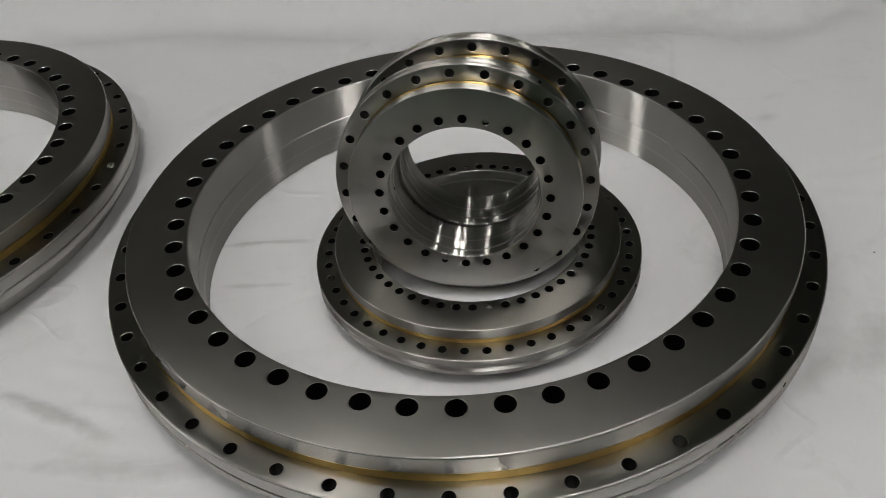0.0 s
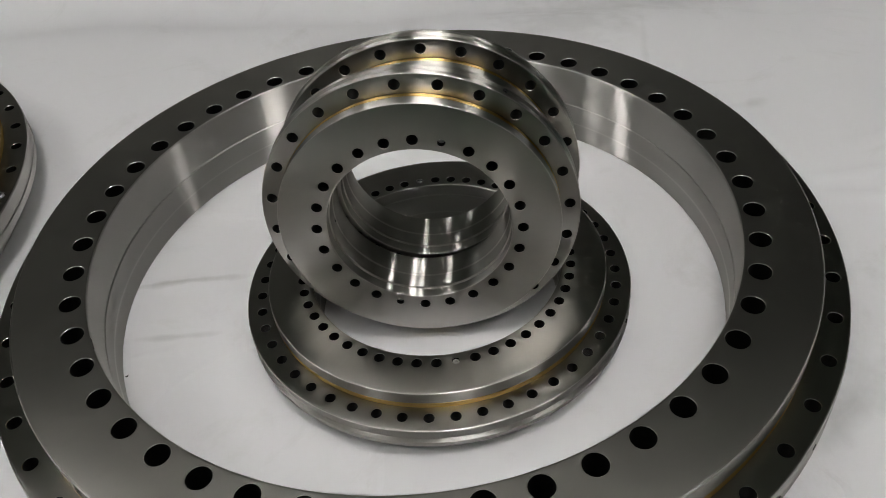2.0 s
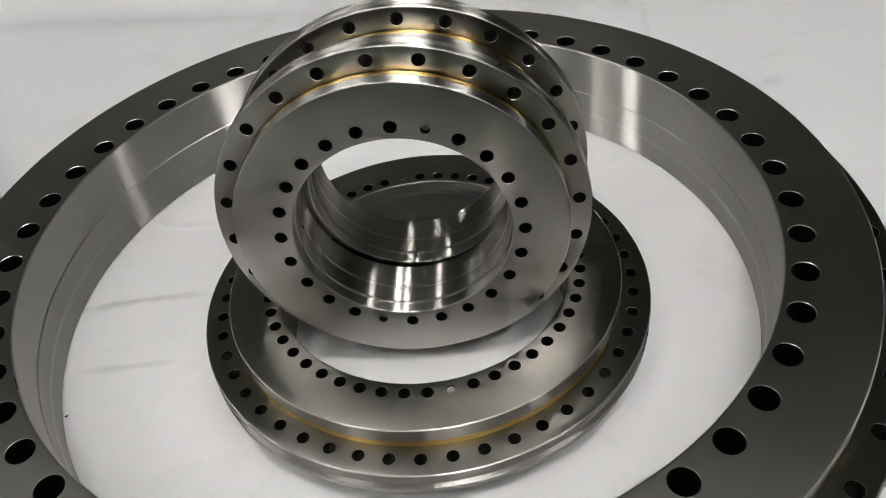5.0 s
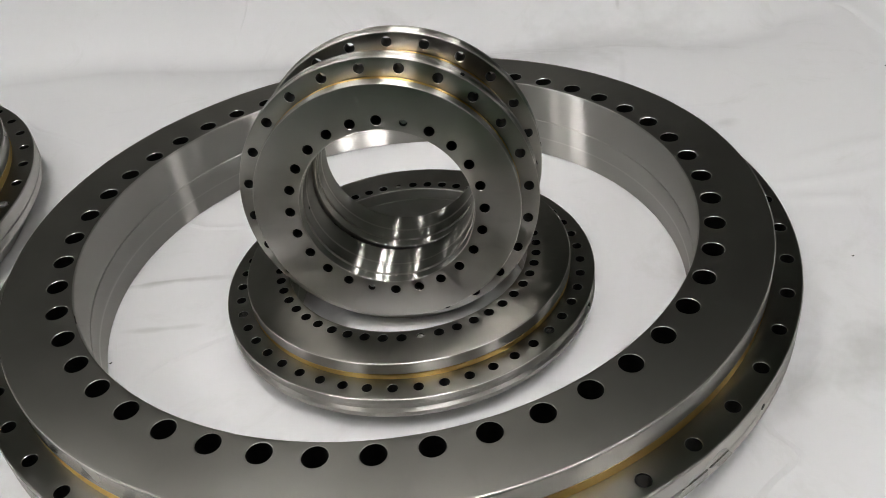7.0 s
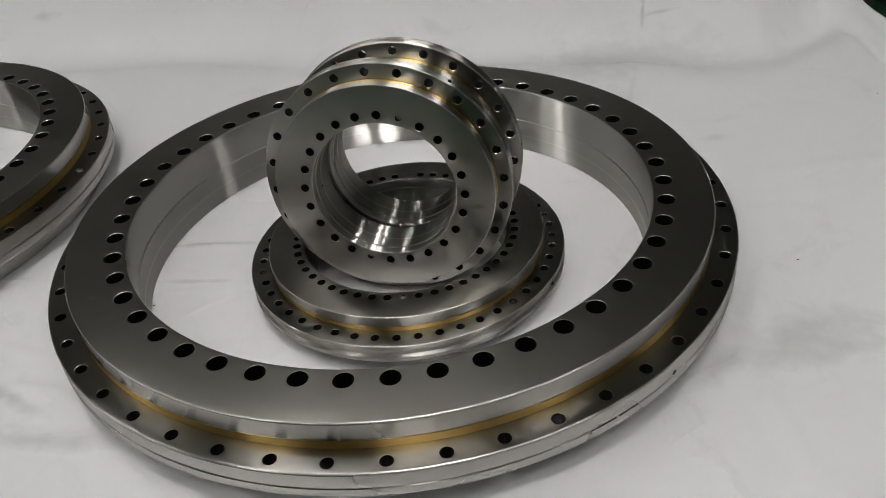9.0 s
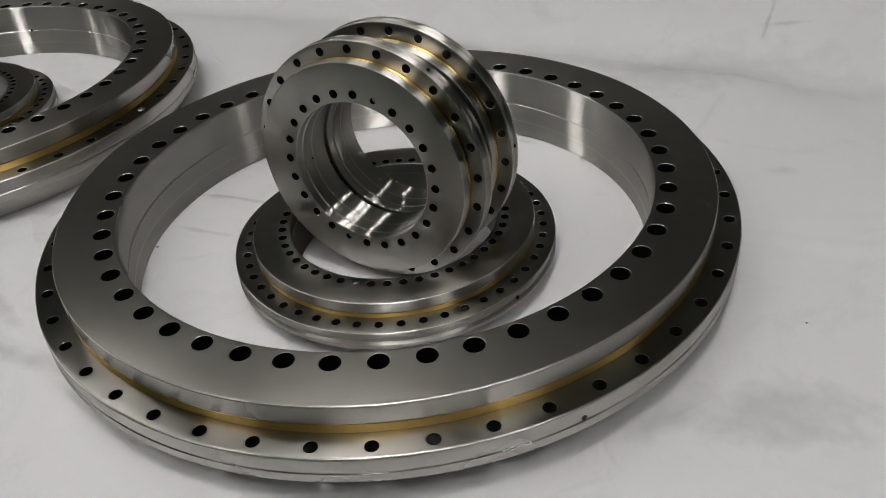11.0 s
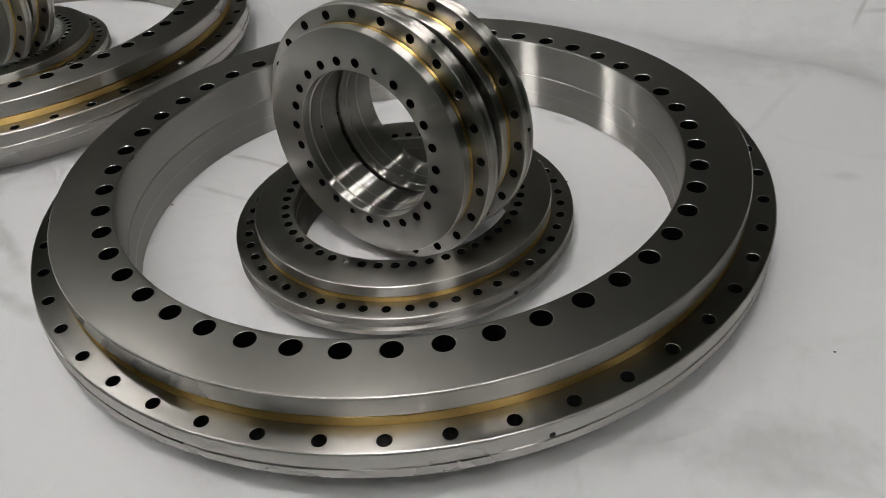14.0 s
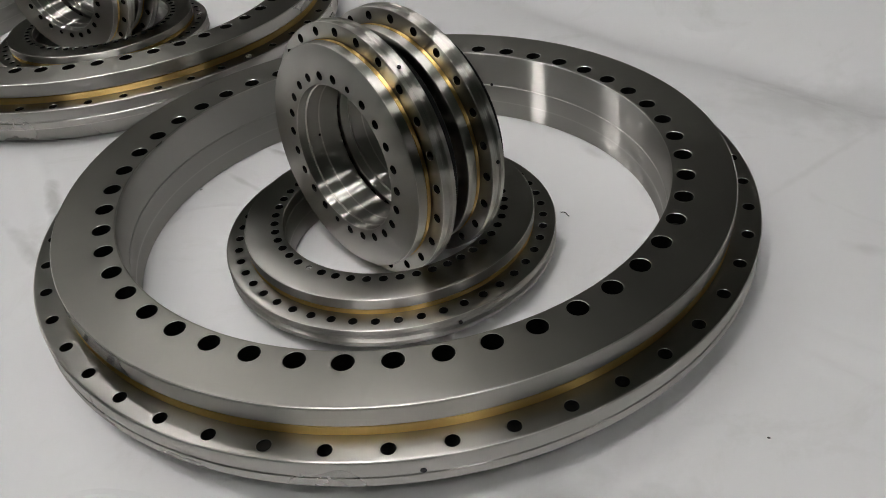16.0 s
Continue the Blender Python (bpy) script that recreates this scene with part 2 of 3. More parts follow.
def chamfered(corners, c):
    """A closed section (r, z) with each corner cut by its own or the common small chamfer."""
    out = []
    n = len(corners)
    for i, (r, z, *own) in enumerate(corners):
        k = own[0] if own else c
        if not k:
            out.append((r, z, i))
            continue
        p = Vector((r, z))
        a, b = (p + d.normalized() * min(k, d.length * 0.45) for d in
                (Vector(corners[i - 1][:2]) - p, Vector(corners[(i + 1) % n][:2]) - p))
        # a worn edge is round, a small one a plain cut
        for t in ((0.0, 0.33, 0.67, 1.0) if k > 0.001 else (0.0, 1.0)):
            out.append((*(a * (1 - t) ** 2 + p * (2 * t * (1 - t)) + b * t ** 2), i))
    return out


def lathe(name, section, pitches, per, phase, materials, drills=(), chamfer=0.0006, dull=()):
    """A ring turned from a closed section, with drilled holes.

    section: corners (r, z[, chamfer]). pitches x per: steps round the ring; a pitch's middle is at phase.
    drills: dicts with at=(i, j) section corners between which the drilled face lies, r=distance along the face
    from corner i to the hole's middle, radius, depth or to=(i, j) for a hole that goes through to another face,
    only=pitches drilled, sizes={pitch: radius}. dull: slanting faces (i, j) that are no broken edges, as in a groove."""
    prof = chamfered(section, chamfer)
    n = len(prof)
    steps = pitches * per
    a0 = radians(phase) - math.pi / pitches
    verts, faces, bored, cut = [], [], set(), set()
    ring = []
    for r, z, _ in prof:
        base = len(verts)
        for s in range(steps):
            a = a0 + 2 * math.pi * s / steps
            verts.append((r * math.cos(a), r * math.sin(a), z))
        ring.append(base)

    def edge_of(i, j):
        for k in range(n):
            if prof[k][2] == i and prof[(k + 1) % n][2] == j:
                return k
        raise ValueError("no such face")

    drilled = {}
    for d in drills:
        drilled[edge_of(*d["at"])] = (d, True)
        if "to" in d:
            drilled[edge_of(*d["to"])] = (d, False)

    def spot(k, a, t):
        p, q = prof[k], prof[(k + 1) % n]
        r, z = p[0] + (q[0] - p[0]) * t, p[1] + (q[1] - p[1]) * t
        return (r * math.cos(a), r * math.sin(a), z)

    rims = {}
    side = 4
    for k in range(n):
        k2 = (k + 1) % n
        if k not in drilled:
            for s in range(steps):
                s2 = (s + 1) % steps
                if (prof[k][2], prof[k2][2]) in dull:
                    cut.add(len(faces))
                faces.append((ring[k] + s, ring[k] + s2, ring[k2] + s2, ring[k2] + s))
            continue
        d, front = drilled[k]
        p, q = prof[k], prof[k2]
        length = math.hypot(q[0] - p[0], q[1] - p[1])
        flat = abs(q[1] - p[1]) < abs(q[0] - p[0])
        # shared side points between pitches
        sides = []
        for c in range(pitches):
            a = a0 + 2 * math.pi * c / pitches
            line = []
            for m in range(1, side):
                line.append(len(verts))
                verts.append(spot(k, a, m / side))
            sides.append(line)
        i, j = d["at"] if front else d["to"]
        if flat:
            t_mid = (d["r"] - p[0]) / (q[0] - p[0])
        else:
            t_mid = (d["r"] - p[1]) / (q[1] - p[1])
        r_mid = p[0] + (q[0] - p[0]) * t_mid
        for c in range(pitches):
            c2 = (c + 1) % pitches
            lo = [ring[k] + (c * per + s) % steps for s in range(per + 1)]
            hi = [ring[k2] + (c * per + s) % steps for s in range(per + 1)]
            am = a0 + 2 * math.pi * (c + 0.5) / pitches
            if d.get("only") is not None and c not in d["only"]:
                left = [lo[0]] + sides[c] + [hi[0]]
                right = [lo[-1]] + sides[c2] + [hi[-1]]
                # a plain pitch: one strip of quads per row
                rows = [lo]
                for m in range(1, side):
                    row = [left[m]]
                    for s in range(1, per):
                        row.append(len(verts))
                        verts.append(spot(k, a0 + 2 * math.pi * (c * per + s) / steps, m / side))
                    row.append(right[m])
                    rows.append(row)
                rows.append(hi)
                for ra, rb in zip(rows, rows[1:]):
                    for s in range(per):
                        faces.append((ra[s], ra[s + 1], rb[s + 1], rb[s]))
                continue
            loop = lo + sides[c2] + hi[::-1] + sides[c][::-1]
            rad = d.get("sizes", {}).get(c, d["radius"])
            lip = min(0.0003, rad * 0.045)
            first, second = [], []
            turn = []
            for v in loop:
                x, y, z = verts[v]
                av = math.atan2(y, x)
                du = ((av - am + math.pi) % (2 * math.pi) - math.pi) * r_mid
                along = (math.hypot(x, y) - r_mid) if flat else (z - (p[1] + (q[1] - p[1]) * t_mid))
                turn.append(math.atan2(along, du))
            # spread the rim's points evenly, so that the hole is round
            m = len(loop)
            way = 1 if sum(math.sin(turn[(q + 1) % m] - turn[q]) for q in range(m)) > 0 else -1
            even = [turn[0] + way * 2 * math.pi * q / m for q in range(m)]
            off = sum(math.atan2(math.sin(g - e), math.cos(g - e)) for g, e in zip(turn, even)) / m
            for e in even:
                du, along = math.cos(e + off), math.sin(e + off)
                for store, radius, sink in ((first, rad + lip, 0.0), (second, rad, lip)):
                    if flat:
                        rr = r_mid + along * radius
                        zz = p[1] + (-sink if front else sink)
                        aa = am + du * radius / r_mid
                    else:
                        rr = p[0] + (-sink if p[0] > 0.0 and not d.get("inward") else sink)
                        zz = p[1] + (q[1] - p[1]) * t_mid + along * radius
                        aa = am + du * radius / r_mid
                    store.append(len(verts))
                    verts.append((rr * math.cos(aa), rr * math.sin(aa), zz))
            for s in range(m):
                s2 = (s + 1) % m
                faces.append((loop[s], loop[s2], first[s2], first[s]))
                faces.append((first[s], first[s2], second[s2], second[s]))
            rims.setdefault(id(d), {}).setdefault(c, []).append(second)
            if "depth" in d:
                floor_ring = []
                for v in second:
                    x, y, z = verts[v]
                    floor_ring.append(len(verts))
                    if flat:
                        verts.append((x, y, z - d["depth"]))
                    else:
                        h = math.hypot(x, y)
                        g = (h + (d["depth"] if d.get("inward") else -d["depth"])) / h
                        verts.append((x * g, y * g, z))
                for s in range(m):
                    s2 = (s + 1) % m
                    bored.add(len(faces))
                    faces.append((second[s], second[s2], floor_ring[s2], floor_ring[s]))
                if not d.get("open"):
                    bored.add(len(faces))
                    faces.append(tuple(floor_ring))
    for d in drills:
        if "to" in d:
            for c, pair in rims[id(d)].items():
                top, low = pair
                # match by angle round the hole
                tx = np.array([verts[v] for v in top])[:, :2]
                lx = np.array([verts[v] for v in low])[:, :2]
                cen = tx.mean(0)
                ta = np.arctan2(tx[:, 1] - cen[1], tx[:, 0] - cen[0])
                la = np.arctan2(lx[:, 1] - cen[1], lx[:, 0] - cen[0])
                to, lo = list(np.argsort(ta)), list(np.argsort(la))
                m = len(top)
                for s in range(m):
                    s2 = (s + 1) % m
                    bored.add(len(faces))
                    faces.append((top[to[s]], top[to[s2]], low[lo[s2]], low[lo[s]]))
    me = mesh_from(name, verts, faces, materials[0])
    me.materials.append(materials[1])
    plainly = materials[0] is BRASS
    for m in (HOLE_SHADE, BRASS if plainly else materials[2] if len(materials) > 2 else BORED, BRASS if plainly else EDGE_GLINT):
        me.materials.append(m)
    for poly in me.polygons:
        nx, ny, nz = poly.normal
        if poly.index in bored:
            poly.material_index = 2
        elif poly.index in cut:
            poly.material_index = 0
        elif abs(nz) > 0.95:
            poly.material_index = 1
        elif abs(nz) > 0.25:
            poly.material_index = 4
        elif nx * poly.center.x + ny * poly.center.y < 0:
            poly.material_index = 3
    return me


def bearing(name, spec):
    """An axial-radial turntable bearing lying with its flange up, its origin at the middle of its base."""
    s = spec
    base = new(name)
    bore, rim, outer = s["bore"], s["rim"], s["outer"]
    top, step, brass = s["top"], s["step"], s["brass"]
    neck = s["neck"]
    low, foot = s["low"], s["foot"]
    g1, g2 = s["bore_lines"]
    # inner ring: flange on top, bore with two narrow ledges and a joint line
    b1, b2, floor_z = bore - s.get("ledge", 0.0006), bore - 2 * s.get("ledge", 0.0006), s.get("bottom", 0.0)
    sec = [
        (b2, floor_z), (b2, g2, 0), (b1, g2 + 0.0010, 0),
        (b1, g1, 0), (bore + s.get("joint", 0.0), g1 + 0.0008, 0), (bore, g1 + 0.0016, 0),
        (bore, top, s.get("edge", 0.0007)), (rim, top, s.get("edge", 0.0007)), (rim, brass), (neck, brass), (neck, floor_z),
    ]
    sec = sec[::-1]
    last = len(sec) - 1
    idx = lambda i: last - i
    inner = lathe("inner_ring", sec, s["n"], s["per"], s["phase_in"], s["metal"],
                  [dict(at=(idx(7), idx(6)), r=s["r_in"], radius=s["hole_in"], depth=s.get("depth_in", top * 0.55), sizes={c: s["screw_r"] for c in s["screws"]})])
    ring_in = part("inner_ring", inner, base)
    for c in s["screws"]:
        a = radians(s["phase_in"] + 360.0 / s["n"] * c)
        part("retaining_screw", screw_mesh(s["screw_r"] * 0.93), ring_in, "small steel socket screw",
             pose(s["r_in"] * math.cos(a), s["r_in"] * math.sin(a), top - s["screw_r"] * s.get("screw_sunk", 1.3)))
    # brass guide ring under the flange
    lift = s.get("brass_up", 0.0001)
    part("guide_ring", lathe("guide_ring", [(neck + 0.001, step + lift), (rim - s["brass_in"], step + lift, 0.0001), (rim - s["brass_in"], brass - s["brass_gap"], 0.0002), (neck + 0.001, brass - s["brass_gap"])],
                             s["n"], s["per"], 0.0, (BRASS, BRASS), chamfer=0.0004), base, "brass guide ring")
    # outer ring with its bolt holes, a lubrication groove and hole
    z_g = s["groove"]
    sec = [
        (outer, low, s.get("edge", 0.0007)), (outer, z_g - s["groove_w"], 0), (outer - s["groove_d"], z_g - s["groove_w"] * 0.4, 0), (outer - s["groove_d"], z_g + s["groove_w"] * 0.4, 0), (outer, z_g + s["groove_w"], 0),
        (outer, step, s.get("edge", 0.0007)), (neck + 0.002, step), (neck + 0.002, low),
    ]
    drills = [dict(at=(5, 6), to=(7, 0), r=s["r_out"], radius=s["hole_out"])]
    outer_me = lathe("outer_ring", sec, s["n"], s["per"], s["phase_out"], (s["metal"][0], s.get("ledge_metal", s["metal"][1])), drills, dull=((1, 2), (2, 3), (3, 4)))
    part("outer_ring", outer_me, base)
    for a in s["oil"]:
        part("grease_nipple_hole", plug_mesh(s["oil_r"]), base, "", pose(0, 0, 0, 0, 0, a) @ pose(outer - s.get("oil_in", -0.0001), 0, s.get("oil_z", z_g), 0, 90, 0))
    for a, z in s.get("bore_oil", ()):
        part("oil_hole", plug_mesh(s["oil_r"] * 0.8), ring_in, "", pose(0, 0, 0, 0, 0, a) @ pose(bore - s.get("ledge", 0.0006), 0, z, 0, -90, 0))
    for c, sunk in s.get("plugs_in", ()):
        a = radians(s["phase_in"] + 360.0 / s["n"] * c)
        part("hole_plug", screw_mesh(s["hole_in"] * 0.97, DULL), ring_in, "dark socket plug sunk in its hole",
             pose(s["r_in"] * math.cos(a), s["r_in"] * math.sin(a), top - sunk))
    for c, sunk in s.get("plugs_out", ()):
        a = radians(s["phase_out"] + 360.0 / s["n"] * c)
        part("set_screw", screw_mesh(s["hole_out"] * 0.8), base, "small bright set screw",
             pose(s["r_out"] * math.cos(a), s["r_out"] * math.sin(a), step - sunk))
    for c in s.get("threads", ()):
        a = radians(s["phase_out"] + 360.0 / s["n"] * c)
        part("thread", thread_mesh(s["hole_out"] - 0.0001), base, "",
             pose(s["r_out"] * math.cos(a), s["r_out"] * math.sin(a), step - 0.0014))
    # lower thrust washer
    part("thrust_washer", lathe("thrust_washer", [(neck + 0.001, floor_z), (foot, floor_z), (foot, low - 0.0004), (neck + 0.001, low - 0.0004)], s["n"], s["per"], 0.0, s.get("washer", s["metal"])), base)
    return base


SCREWS, PLUGS, THREADS = {}, {}, {}


def screw_mesh(r, material=None):
    """A socket screw's head, seen down its hole."""
    material = material or SCREW
    if (r, material.name) not in SCREWS:
        verts, faces = [], []
        for k, (rad, z, n) in enumerate(((r, -0.004, 12), (r, 0.0, 12), (r * 0.9, r * 0.1, 12), (r * 0.5, r * 0.1, 12), (r * 0.5, -r * 0.6, 12))):
            for i in range(n):
                a = 2 * math.pi * i / n
                verts.append((rad * math.cos(a), rad * math.sin(a), z))
            if k:
                for i in range(n):
                    j = (i + 1) % n
                    faces.append(((k - 1) * n + i, (k - 1) * n + j, k * n + j, k * n + i))
        faces.append(tuple(range(48, 60)))
        SCREWS[r, material.name] = mesh_from("retaining_screw", verts, faces, material)
    return SCREWS[r, material.name]


def thread_mesh(r):
    """The cut thread of a jacking hole: a helix of sharp crests on the hole's wall."""
    if r not in THREADS:
        verts, faces = [], []
        n, turns, lead = 18, 9, 0.00125
        for i in range(n * turns + 1):
            a = 2 * math.pi * i / n
            z = -lead * i / n
            for rad, dz in ((r, 0.0), (r * 0.88, -lead * 0.45), (r, -lead * 0.9)):
                verts.append((rad * math.cos(a), rad * math.sin(a), z + dz))
            if i:
                b = 3 * i
                faces.append((b - 3, b, b + 1, b - 2))
                faces.append((b - 2, b + 1, b + 2, b - 1))
        THREADS[r] = mesh_from("thread", verts, faces, THREAD_SHADE)
    return THREADS[r]


BUSH_SHADE = plain("shaded_bush_steel", (0.02, 0.02, 0.02), 0.6, 0.6)


def plug_mesh(r):
    """A small drilled hole in the outer ring: a dished bush, its near-black colour standing for the shade inside."""
    if r not in PLUGS:
        verts, faces = [], []
        n = 14
        for k, (rad, z) in enumerate(((r * 1.02, -0.001), (r * 1.01, 0.0002), (r * 0.98, 0.00020), (r * 0.9, 0.00008))):
            for i in range(n):
                a = 2 * math.pi * i / n
                verts.append((rad * math.cos(a), rad * math.sin(a), z))
            if k:
                for i in range(n):
                    j = (i + 1) % n
                    faces.append(((k - 1) * n + i, (k - 1) * n + j, k * n + j, k * n + i))
        faces.append(tuple(range(3 * n, 4 * n)))
        PLUGS[r] = mesh_from("grease_hole", verts, faces, BUSH_SHADE)
    return PLUGS[r]


# ---- the bearings ----
LARGE = dict(ledge=0.0007, edge=0.0018, metal=(STEEL, FACED), ledge_metal=LEDGE, bore=0.230, rim=0.280, outer=0.3005, top=0.070, step=0.0465, brass=0.0545, brass_in=0.0006, brass_gap=0.0009, neck=0.262,
             low=0.0245, foot=0.280, groove=0.0335, groove_w=0.0012, groove_d=0.0006, bore_lines=(0.0345, 0.0165),
             n=48, per=6, r_in=0.241, r_out=0.2907, hole_in=0.0075, hole_out=0.0048, depth_in=0.05,
             screws=(), screw_r=0.003, oil=(-46.7,), oil_r=0.0020, oil_z=0.0360, bore_oil=((103.9, 0.0356),))
MEDIUM = dict(metal=(GROUND, OILED, HONED), ledge_metal=GROUND_LEDGE, bore=0.090, rim=0.122, outer=0.140, top=0.043, step=0.029, brass=0.0335, brass_in=0.0005, brass_gap=0.0006, neck=0.108,
              low=0.0135, foot=0.122, edge=0.0011, groove=0.0213, groove_w=0.0038, groove_d=0.0018, bore_lines=(0.0325, 0.015),
              n=48, per=6, r_in=0.0969, r_out=0.1294, hole_in=0.0036, hole_out=0.0036, depth_in=0.03,
              screws=(), screw_r=0.0026, oil=(-28.1,), oil_r=0.0015, oil_z=0.0215, screw_sunk=0.4)
SMALL = dict(metal=(GROUND, LAPPED, REAMED), ledge_metal=TURNED_LEDGE, bore=0.060, rim=0.092, outer=0.1045, top=0.040, step=0.0273, brass=0.0315, brass_in=0.0001, brass_gap=0.0002, neck=0.080,
             low=0.0145, foot=0.0905, washer=(GAP_SHADE, GAP_SHADE, GAP_SHADE), brass_up=0.0010, groove=0.0210, groove_w=0.0026, groove_d=0.0014, edge=0.0011, bore_lines=(0.0308, 0.0185), joint=0.0007,
             n=24, per=12, r_in=0.0670, r_out=0.0976, hole_in=0.0036, hole_out=0.0036, depth_in=0.038,
             screws=(), screw_r=0.0026, oil=(), oil_r=0.0014)

big = bearing("turntable_bearing", dict(LARGE, phase_in=3.15, phase_out=2.03, plugs_in=((1, 0.009),), threads=(39, 15)))
tagged(big, "large bright steel turntable bearing lying flat on white cloth", "bearing", "turntable bearings")

far = bearing("turntable_bearing", dict(LARGE, phase_in=-1.08, phase_out=-3.54, oil=(60,), plugs_out=((0, -0.001),)))
far.matrix_basis = pose(-0.6304, 0.1484, 0)
tagged(far, "large steel bearing lying beside the other big one, smaller bearings inside", "bearing", "turntable bearings")

mid = bearing("turntable_bearing", dict(MEDIUM, phase_in=0.71, phase_out=-1.92, screws=(36, 12), threads=(42, 26, 10)))
mid.matrix_basis = pose(0.0129, -0.0246, 0)
tagged(mid, "medium steel bearing with brass guide ring lying inside the large ring", "bearing", "turntable bearings")

front = bearing("turntable_bearing", dict(SMALL, phase_in=-1.73, phase_out=3.83, screws=(5, 17), oil=(56.0,), bore_oil=((-173.8, 0.0202),)))
front.matrix_basis = pose(0.0099, -0.0197, 0.1029, 87.74, 0, -9.74)
tagged(front, "small steel bearing standing upright in the medium ring", "bearing", "turntable bearings")

rear = bearing("turntable_bearing", dict(SMALL, phase_in=4.9, phase_out=-1.88, screws=(9, 21), oil=(5,)))
rear.matrix_basis = pose(0.0195, 0.0229, 0.1027, 88.63, 0, -7.84)
tagged(rear, "small steel bearing upright behind its twin, a dark gap between", "bearing", "turntable bearings")

# ---- the second set inside the far bearing ----
mid_far = bearing("turntable_bearing", dict(MEDIUM, phase_in=-0.19, phase_out=0.52, screws=(36, 12), oil=(150,)))
mid_far.matrix_basis = pose(-0.6355, 0.1215, 0)
tagged(mid_far, "medium steel bearing lying inside the other large ring", "bearing", "turntable bearings")
front_far = copy_thing(front, pose(-0.6500, 0.117, 0.1035, 90, 0, 13.9))
tagged(front_far, "small steel bearing upright inside the other medium ring, in shade")
rear_far = copy_thing(rear, pose(-0.6615, 0.1636, 0.1035, 90, 0, 13.9))
tagged(rear_far, "small steel bearing upright behind another, dark with reflections")


# ---- the cloth ----
def smooth(a, b, x):
    t = min(1.0, max(0.0, (x - a) / (b - a)))
    return t * t * (3 - 2 * t)


# creases: ends, height, width
CREASES = (
    (-0.378, -0.131, -0.337, -0.147, 0.004, 0.006), (-0.337, -0.147, -0.296, -0.173, 0.004, 0.006),
    (-0.320, -0.145, -0.258, -0.162, 0.003, 0.006), (-0.308, -0.199, -0.188, -0.224, 0.003, 0.007),
    (-0.343, -0.096, -0.291, -0.117, 0.002, 0.006), (-0.228, 0.041, -0.157, 0.035, 0.0025, 0.005),
    (0.348, 0.032, 0.401, 0.018, 0.002, 0.006), (-0.455, -0.102, -0.334, -0.150, 0.003, 0.008),
    (0.545, 0.22, 0.575, 0.36, -0.004, 0.014), (0.45, 0.30, 0.56, 0.45, 0.004, 0.03), (0.274, -0.187, 0.290, -0.330, 0.0035, 0.012), (0.325, -0.195, 0.375, -0.290, 0.004, 0.014), (0.62, 0.52, 0.602, 0.353, -0.004, 0.012), (0.30, 0.06, 0.46, 0.05, 0.0015, 0.006), (0.36, 0.09, 0.52, 0.10, 0.002, 0.010),
)
EDGE_Y, EDGE_X, EDGE_LEFT, EDGE_BACK = -0.45, 0.640, -1.35, 1.05


# the shallow dip along the back: points on its near side
VALLEY = ((-1.0, 0.62), (-0.38, 0.59), (0.06, 0.49), (0.29, 0.45), (0.40, 0.42), (0.49, 0.42), (0.56, 0.46), (0.61, 0.50))


def cloth_height(x, y):
    """The sheet lies flat, dips and rises a little at the back, and has soft creases."""
    yc = VALLEY[0][1]
    for (xa, ya), (xb, yb) in zip(VALLEY, VALLEY[1:]):
        yc += (yb - ya) * smooth(xa, xb, x)
    z = -0.026 * math.exp(-((y - yc - 0.03) / 0.065) ** 2) * (1 - smooth(0.58, 0.63, x)) + 0.085 * smooth(yc, yc + 0.45, y)
    # a pressed line along the side of the table, and the strip beyond it
    z -= 0.009 * math.exp(-((x - 0.607) / 0.010) ** 2) * smooth(0.15, 0.30, y) * (1 - smooth(0.47, 0.54, y))
    z += 0.007 * smooth(0.600, 0.625, x)
    far_off = smooth(0.33, 0.45, math.hypot(x, y)) * smooth(0.33, 0.45, math.hypot(x + 0.63, y - 0.148))
    z += far_off * 0.009 * noise.noise((x * 3.0, y * 3.0, 4.0)) + far_off * 0.004 * noise.noise((x * 8.0, y * 8.0, 9.0))
    for xa, ya, xb, yb, high, wide in CREASES:
        dx, dy = xb - xa, yb - ya
        t = min(1.0, max(0.0, ((x - xa) * dx + (y - ya) * dy) / (dx * dx + dy * dy)))
        d = math.hypot(x - xa - t * dx, y - ya - t * dy)
        if d < wide * 3:
            z += high * math.exp(-(d / wide) ** 2) * math.sin(math.pi * (0.08 + 0.84 * t))
    return z


def fold(u, edge, sign):
    """Past an edge the sheet hangs down: the place along u and the drop."""
    over = (u - edge) * sign
    if over <= 0:
        return u, 0.0
    r = 0.015
    if over < r * math.pi / 2:
        return edge + sign * r * math.sin(over / r), r * (1 - math.cos(over / r))
    return edge + sign * r, r + over - r * math.pi / 2


